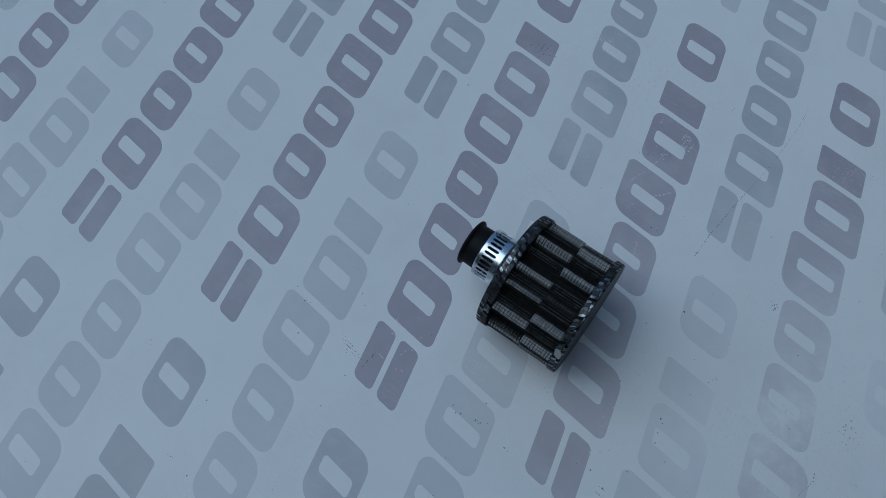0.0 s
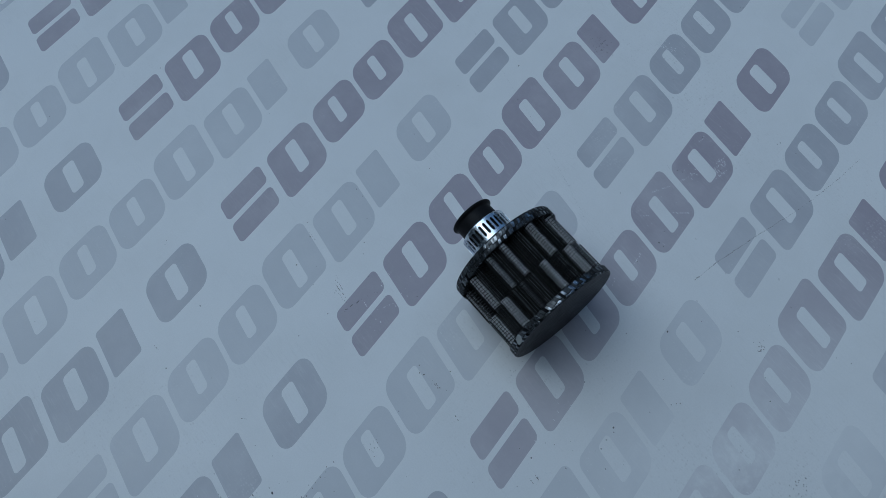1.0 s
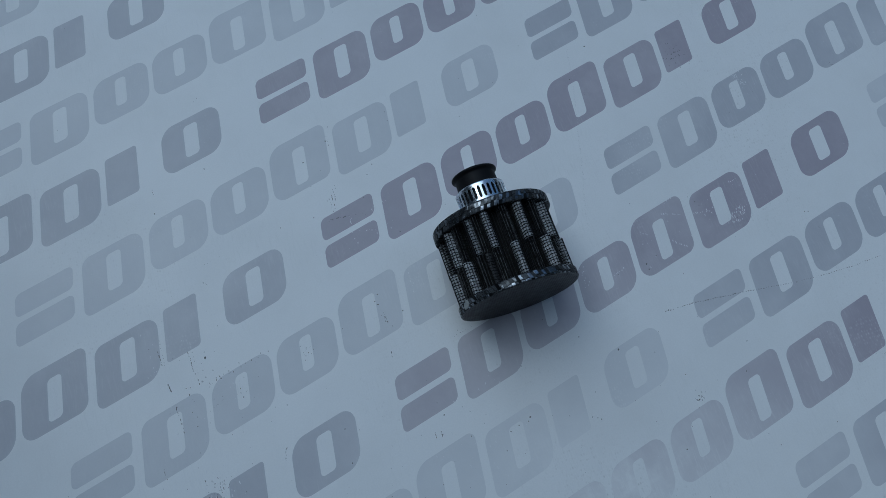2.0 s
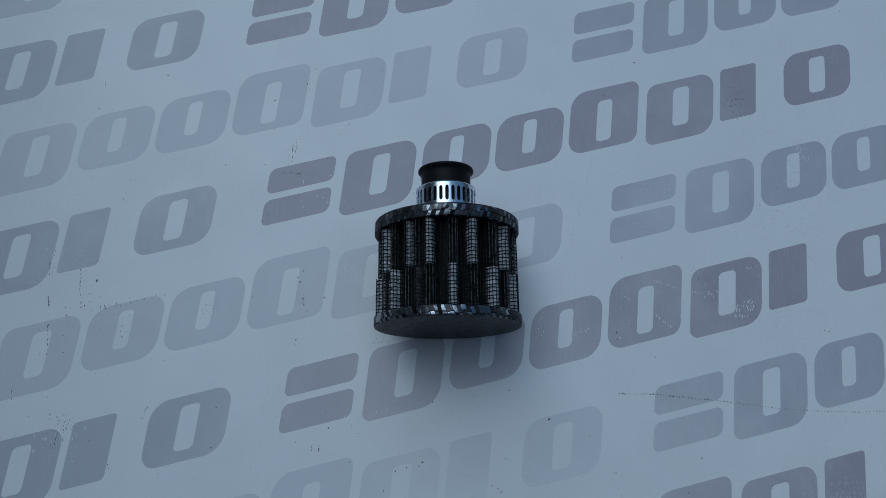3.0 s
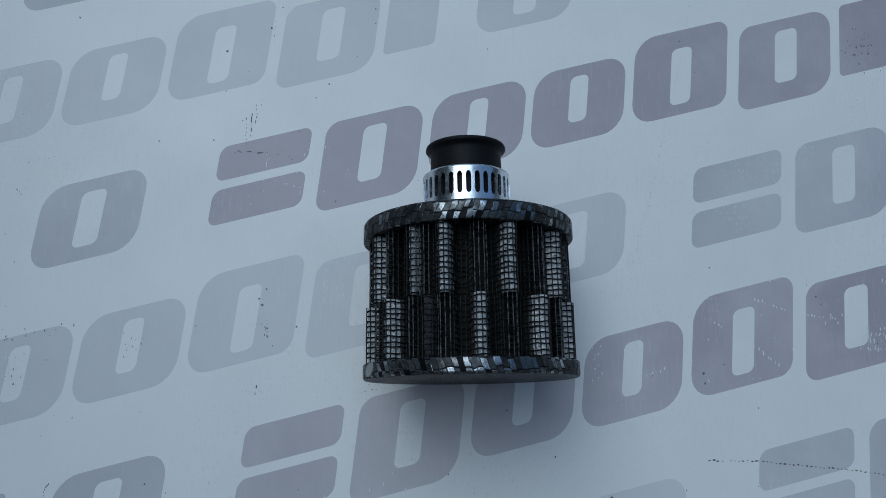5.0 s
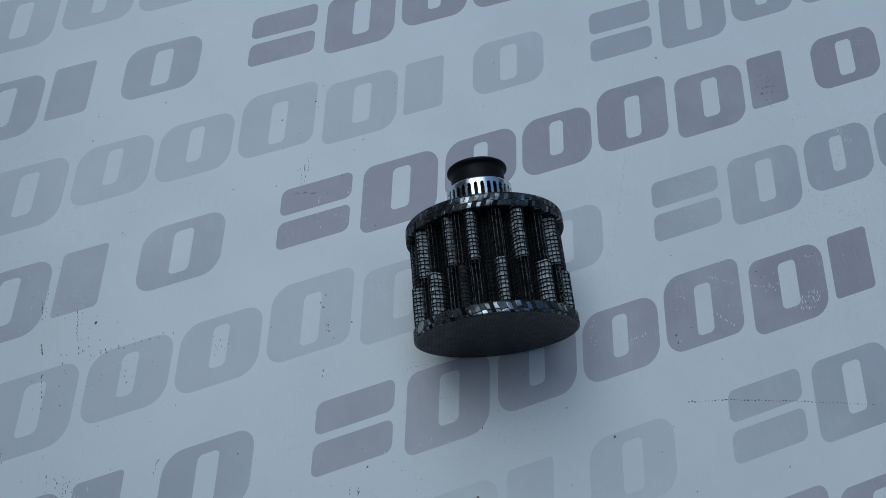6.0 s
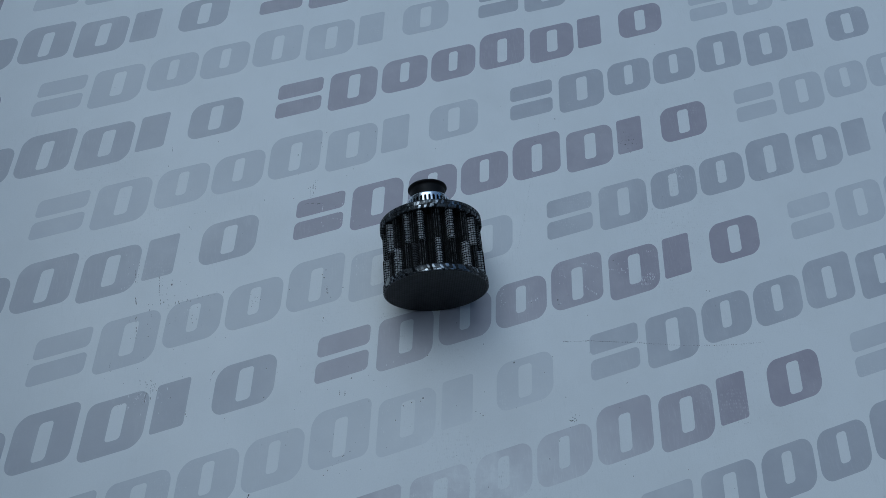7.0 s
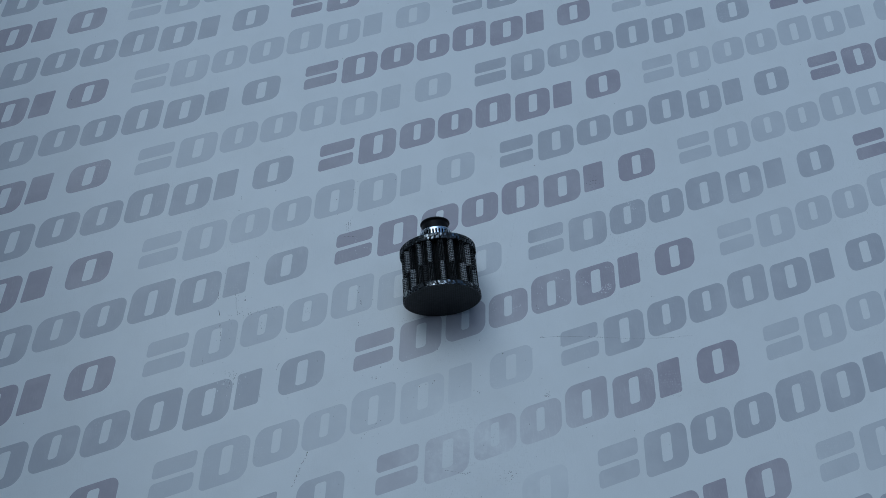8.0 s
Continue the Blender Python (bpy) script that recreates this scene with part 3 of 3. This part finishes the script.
    for cx, cy, wide, high, count, size in (
        (0.1886, -0.0161, 0.0060, 0.0080, 30, 0.00040), (-0.0045, -0.0896, 0.0300, 0.0180, 110, 0.00036), (-0.1140, -0.0540, 0.0110, 0.0090, 70, 0.00040),
        (-0.0870, -0.0213, 0.0040, 0.0060, 24, 0.00036), (-0.1110, 0.0000, 0.0090, 0.0200, 50, 0.00032), (0.0950, -0.0600, 0.0300, 0.0200, 30, 0.00030),
        (-0.0010, 0.0150, 0.0160, 0.0100, 26, 0.00034), (0.1420, -0.0630, 0.0200, 0.0120, 24, 0.00034), (0.0200, -0.1500, 0.0300, 0.0200, 60, 0.00036),
    ):
        scatter(bm, cx, cy, wide, high, count, size, 0.00002, 2.0, 5.0)
    tagged(mesh_object("scuff_marks", bm, MAT_SCUFF, False), "pale scuffs worn through the print", "scuff", kind="stuff")
    bm = bmesh.new()
    crease = ((0.1390, 0.0700), (0.1310, 0.0511), (0.1190, 0.0258), (0.1065, 0.0041), (0.0935, -0.0190), (0.0859, -0.0310), (0.0800, -0.0420))
    for a, b in zip(crease, crease[1:]):
        trail(bm, a, b, 0.0009, 0.00014, 5.0, 0.00010, 0.00003, 0.1)
        trail(bm, a, b, 0.0016, 0.00024, 4.0, 0.00022, 0.00002, 0.45)
    tagged(mesh_object("crease_line", bm, MAT_CREASE, False), "fine grey crease across the sheet", "crease", kind="stuff")


# ---- the breather filter, lying on its side ----
RADIUS = 0.0255
MM = 0.001


def revolve(profile, count=96, close=False, uv_faces=(), lean=1):
    """A body of revolution about the filter's axis; profile in millimetres (radius, along). UVs are metres over the surface."""
    bm = bmesh.new()
    layer = bm.loops.layers.uv.new("UVMap")
    rings = []
    for r, y in profile:
        if r < 1e-6:
            rings.append([bm.verts.new((0, y * MM, RADIUS))])
            continue
        rings.append([bm.verts.new((r * MM * math.sin(2 * math.pi * i / count), y * MM, RADIUS + r * MM * math.cos(2 * math.pi * i / count))) for i in range(count)])
    pairs = list(zip(rings, rings[1:])) + ([(rings[-1], rings[0])] if close else [])
    for n, (a, b) in enumerate(pairs):
        for i in range(count):
            j = (i + 1) % count
            corners = [a[i % len(a)], a[j % len(a)], b[j % len(b)], b[i % len(b)]]
            corners = list(dict.fromkeys(corners))
            f = bm.faces.new(corners)
            flat = n in uv_faces
            f.material_index = 1 if flat else 0
            for loop in f.loops:
                x, y, z = loop.vert.co
                if flat:
                    loop[layer].uv = (x, z)
                else:
                    turn = math.atan2(x, z - RADIUS)
                    if turn < 0.001 and i >= count // 2 or turn < -3.13:
                        turn += 2 * math.pi
                    loop[layer].uv = (lean * turn * RADIUS, y)
    bmesh.ops.recalc_face_normals(bm, faces=bm.faces)
    return bm


BODY_LOW, BODY_MID, BODY_HIGH = 3.6, 17.2, 32.8
CREST, FLOOR_R = 24.35, 18.6
UPPER = (-100, -65, -34, -16, 20, 56, 92, 128, 164, 200, 232)
LOWER = (-88, -52, -27, 3, 40, 76, 110, 146, 182, 218, 250)
DIM = {(-27, 0), (-34, 1)}


def arch(offset_mm, half, high):
    """The height of a pleat across its width."""
    q = abs(offset_mm) / half
    return high * (1 - q**3) ** (1 / 2.4) if q < 1 else 0.0


def pleat_mesh(name, y0, y1, half, crest, material):
    """One rounded fold of gauze, standing out from the core, with closed ends."""
    bm = bmesh.new()
    rows, across = 9, 22
    grid = []
    for j in range(rows + 1):
        y = y0 + (y1 - y0) * j / rows
        sway = 0.12 * math.sin(j * 1.9) + random.uniform(-0.06, 0.06)
        line = []
        for i in range(across + 1):
            o = -half * math.cos(math.pi * i / across)
            r = FLOOR_R - 0.4 + arch(o, half * 1.001, crest - FLOOR_R + 0.4) + random.uniform(-0.05, 0.05)
            line.append(bm.verts.new(((o + sway) * MM, y * MM, r * MM)))
        grid.append(line)
    for a, b in zip(grid, grid[1:]):
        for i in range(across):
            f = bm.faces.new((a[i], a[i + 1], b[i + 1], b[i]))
            # Shade is painted in: gauze darkens down the sides and at the ends.
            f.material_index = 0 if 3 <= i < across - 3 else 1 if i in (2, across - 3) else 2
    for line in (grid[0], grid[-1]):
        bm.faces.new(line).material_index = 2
    bmesh.ops.recalc_face_normals(bm, faces=bm.faces)
    data = bpy.data.meshes.new(name)
    bm.to_mesh(data)
    bm.free()
    for m in (material, MAT_SHADED, MAT_DARK):
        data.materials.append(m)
    for p in data.polygons:
        p.use_smooth = len(p.vertices) == 4
    return data


def screen_radius(turn, pleats, others, half):
    """How far out the wire screen lies at an angle: over the pleats, with a low fold in each gap."""
    best = FLOOR_R + 0.35
    for group, high, wide in ((pleats, CREST + 0.22, half + 0.35), (others, 23.7, 2.1)):
        for a in group:
            off = (turn - a + 180) % 360 - 180
            mm = radians(off) * 23.5
            if abs(mm) < wide:
                best = max(best, FLOOR_R + 0.35 + arch(mm, wide, high - FLOOR_R - 0.35))
    return best


def tube(bm, path, thick, closed):
    """A thin four-sided wire along points, in the plane's own turn."""
    count = len(path)
    rings = []
    for i, p in enumerate(path):
        a = path[i - 1] if closed or i else path[i]
        b = path[(i + 1) % count] if closed or i < count - 1 else path[i]
        ahead = (b - a).normalized()
        side = ahead.cross(Vector((0.31, 0.53, 0.79))).normalized()
        up = ahead.cross(side)
        rings.append([bm.verts.new(p + (side * c + up * s) * thick) for c, s in ((1, 0), (0, 1), (-1, 0), (0, -1))])
    for i in range(count if closed else count - 1):
        a, b = rings[i], rings[(i + 1) % count]
        for k in range(4):
            bm.faces.new((a[k], a[(k + 1) % 4], b[(k + 1) % 4], b[k]))


def screen_mesh(pleats, others, y0, y1, half):
    """Woven wire that follows the pleats of one tier."""
    bm = bmesh.new()
    dense = []
    for i in range(2880):
        turn = i / 8 - 180
        r = screen_radius(turn, pleats, others, half) * MM
        dense.append((r * math.sin(radians(turn)), r * math.cos(radians(turn))))
    ring, since = [], 0.0
    for i in range(len(dense)):
        (xa, za), (xb, zb) = dense[i - 1], dense[i]
        gap = math.hypot(xb - xa, zb - za)
        steps = max(1, int(gap / 0.00035))
        for k in range(1, steps + 1):
            since += gap / steps
            if since >= 0.00035:
                since = 0.0
                ring.append((xa + (xb - xa) * k / steps, za + (zb - za) * k / steps))
    y = y0 + 0.5
    n = 0
    while y < y1:
        wave = 0.16 * math.sin(n * 2.3)
        tube(bm, [Vector((x, (y + wave * math.sin(i * 0.11) + 0.09 * math.sin(i * 0.7 + n * 2.0) + random.uniform(-0.03, 0.03)) * MM, RADIUS + z)) for i, (x, z) in enumerate(ring)], 0.00019, True)
        y += random.uniform(1.16, 1.28)
        n += 1
    hoops, lit = len(bm.faces), []
    for i in range(0, len(ring) - 1, 3):
        x, z = ring[i]
        k = 1 + 0.00014 / math.hypot(x, z)
        jig = random.uniform(-0.00012, 0.00012)
        turn = math.degrees(math.atan2(x, z))
        over = min(abs((turn - a + 180) % 360 - 180) for a in others) * radians(23.5) < 1.7
        first = len(bm.faces)
        tube(bm, [Vector((x * k + jig * f, y * MM, RADIUS + z * k)) for f, y in ((0, y0), (1, (y0 + y1) / 2), (-0.5, y1))], 0.00014, False)
        # Wires over the low folds carry their catch of light as colour.
        if over:
            lit.append((first, len(bm.faces)))
    bm.faces.ensure_lookup_table()
    for f in bm.faces[:hoops]:
        f.material_index = 1
    for first, last in lit:
        for f in bm.faces[first:last]:
            f.material_index = 2
    return bm


def clamp_band():
    """A steel band with upright round-ended slots pressed through it all round, and slightly rolled edges."""
    bm = bmesh.new()
    slots, thick = 32, 0.6
    y0, y1, s0, s1 = 39.9, 50.1, 43.0, 48.5
    levels = ((y0, -0.16), (y0 + 0.25, 0.04), (y0 + 0.7, 0.08), (s0, 0.0), (s1, 0.0), (y1 - 0.7, 0.08), (y1 - 0.25, 0.04), (y1, -0.16))

    def at(turn, y, r):
        return bm.verts.new((r * MM * math.sin(turn), y * MM, RADIUS + r * MM * math.cos(turn)))

    step = 2 * math.pi / slots
    for n in range(slots):
        mid, h, w = n * step, step / 2, step * 0.29
        hole = [(w, s0 + 0.9), (w, s1 - 0.9), (w * 0.72, s1 - 0.25), (0, s1), (-w * 0.72, s1 - 0.25), (-w, s1 - 0.9), (-w, s0 + 0.9), (-w * 0.72, s0 + 0.25), (0, s0), (w * 0.72, s0 + 0.25)]
        edge = [(h, s0 + 0.9), (h, s1 - 0.9), (h, s1), (0, s1 + 0.5), (-h, s1), (-h, s1 - 0.9), (-h, s0 + 0.9), (-h, s0), (0, s0 - 0.5), (h, s0)]
        for r in (10.75, 10.75 - thick):
            inner = [at(mid + a, y, r) for a, y in hole]
            outer = [at(mid + a, y, r) for a, y in edge]
            for i in range(10):
                j = (i + 1) % 10
                bm.faces.new((inner[i], inner[j], outer[j], outer[i]))
            for base, (corner, peak, other) in ((0, (2, 3, 4)), (1, (9, 8, 7))):
                rows = [(y, d) for y, d in levels if (y > s1 if base == 0 else y < s0)]
                rows = rows if base == 0 else rows[::-1]
                line = [outer[corner], outer[peak], outer[other]]
                for y, d in rows:
                    above = [at(mid + a, y, r + (d if r > 10.5 else 0)) for a in (h, 0, -h)]
                    for k in range(2):
                        bm.faces.new((line[k], line[k + 1], above[k + 1], above[k]))
                    line = above
        # the slot's walls
        near = [at(mid + a, y, 10.75) for a, y in hole]
        deep = [at(mid + a, y, 10.75 - thick) for a, y in hole]
        for i in range(10):
            j = (i + 1) % 10
            bm.faces.new((near[i], near[j], deep[j], deep[i]))
    bmesh.ops.remove_doubles(bm, verts=bm.verts, dist=0.000004)
    bmesh.ops.recalc_face_normals(bm, faces=bm.faces)
    for e in bm.edges:
        e.smooth = len(e.link_faces) < 2 or e.calc_face_angle(0.0) < 0.7
    return bm


def torn_flake():
    """A small tongue of film torn up from the lower cap's rim."""
    bm = bmesh.new()
    outline = [(-69.0, 0.7), (-65.5, 0.5), (-61.5, 1.1), (-60.0, 2.3), (-61.0, 3.6), (-65.0, 3.4), (-68.0, 2.6), (-69.6, 1.6)]
    rim, lift = [], []
    for a, y in outline:
        for r, group in ((25.48, rim), (25.78, lift)):
            group.append(bm.verts.new((r * MM * math.sin(radians(a)), y * MM, RADIUS + r * MM * math.cos(radians(a)))))
    bm.faces.new(lift)
    for i in range(len(rim)):
        j = (i + 1) % len(rim)
        bm.faces.new((rim[i], rim[j], lift[j], lift[i]))
    bmesh.ops.recalc_face_normals(bm, faces=bm.faces)
    return bm


def build_filter():
    root = new("breather_filter")
    tagged(root, "small black breather filter lying on the printed sheet", "air filter")
    root.location = (0.03030, -0.05495, 0)
    root.rotation_euler = (0, 0, -radians(13.34))
    low = [(24.6, 0.0), (25.0, 0.06), (25.3, 0.22), (25.45, 0.45), (25.5, 0.8), (25.5, 2.2), (25.5, 3.4), (25.35, 3.65), (24.9, 3.7), (17.0, 3.7)]
    cap = part("end_cap", revolve(low, uv_faces=(0, 1)), [MAT_RIM, MAT_LACQUER], root, "black carbon-look end cap, scuffed rim")
    part("end_face", revolve([(0, 0.02), (12.0, 0.01), (24.6, 0.0)], uv_faces=(0, 1)), [MAT_RIM, MAT_FACE], cap, "flat ribbed dark carbon-look face")
    high = [(8.0, 37.3), (22.0, 37.4), (24.7, 37.35), (25.2, 37.15), (25.45, 36.75), (25.5, 36.2), (25.5, 33.0), (25.35, 32.75), (24.9, 32.7), (17.0, 32.7)]
    part("neck_cap", revolve(high, uv_faces=(0, 1, 2), lean=-1), [MAT_RIM, MAT_FACE], root, "black carbon-look cap round the neck")
    core = [(FLOOR_R - 0.1, 3.5), (FLOOR_R, 12.0), (FLOOR_R + 0.05, 18.0), (FLOOR_R, 26.0), (FLOOR_R - 0.1, 33.0)]
    part("filter_core", revolve(core), MAT_DARK, root, "dark gauze core")
    neck = [(9.4, 36.6), (9.3, 38.5), (9.05, 46.5), (8.8, 55.5), (8.9, 56.0), (9.3, 56.35), (9.8, 56.6), (10.05, 56.9), (10.05, 57.3), (9.9, 57.65), (9.5, 57.8), (8.1, 57.75), (7.3, 57.2), (7.1, 54.0), (7.1, 38.0)]
    part("rubber_neck", revolve(neck, 72), MAT_RUBBER, root, "black rubber neck with a lipped open end")
    part("hose_clamp", clamp_band(), MAT_ZINC, root, "shiny slotted zinc hose clamp")
    for tier, (angles, others, y0, y1) in enumerate(((LOWER, UPPER, BODY_LOW, BODY_MID), (UPPER, LOWER, BODY_MID, BODY_HIGH))):
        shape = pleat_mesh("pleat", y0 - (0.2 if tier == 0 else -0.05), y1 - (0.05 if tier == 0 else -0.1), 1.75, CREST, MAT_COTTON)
        # The lower tier's thin pleat has its shade put into the colour.
        thin = pleat_mesh("pleat", y0 + 0.05, y1 - 0.05, 1.2 if tier == 0 else 1.0, CREST - (1.6 if tier == 0 else 0.1), MAT_SHADED if tier == 0 else MAT_COTTON)
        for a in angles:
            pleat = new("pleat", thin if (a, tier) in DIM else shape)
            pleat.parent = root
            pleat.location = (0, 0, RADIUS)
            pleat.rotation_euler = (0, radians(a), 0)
        part("wire_screen", screen_mesh(angles, others, y0, y1, 1.75), [MAT_WIRE, MAT_HOOP, MAT_LIT_WIRE], root, "dark woven wire screen over the pleats")["kind"] = "stuff"
    part("torn_film", torn_flake(), MAT_FLAKE, root, "pale torn flap of film on the rim", smooth=False)


build_setting()
build_sheet()
build_filter()
build_dirt()
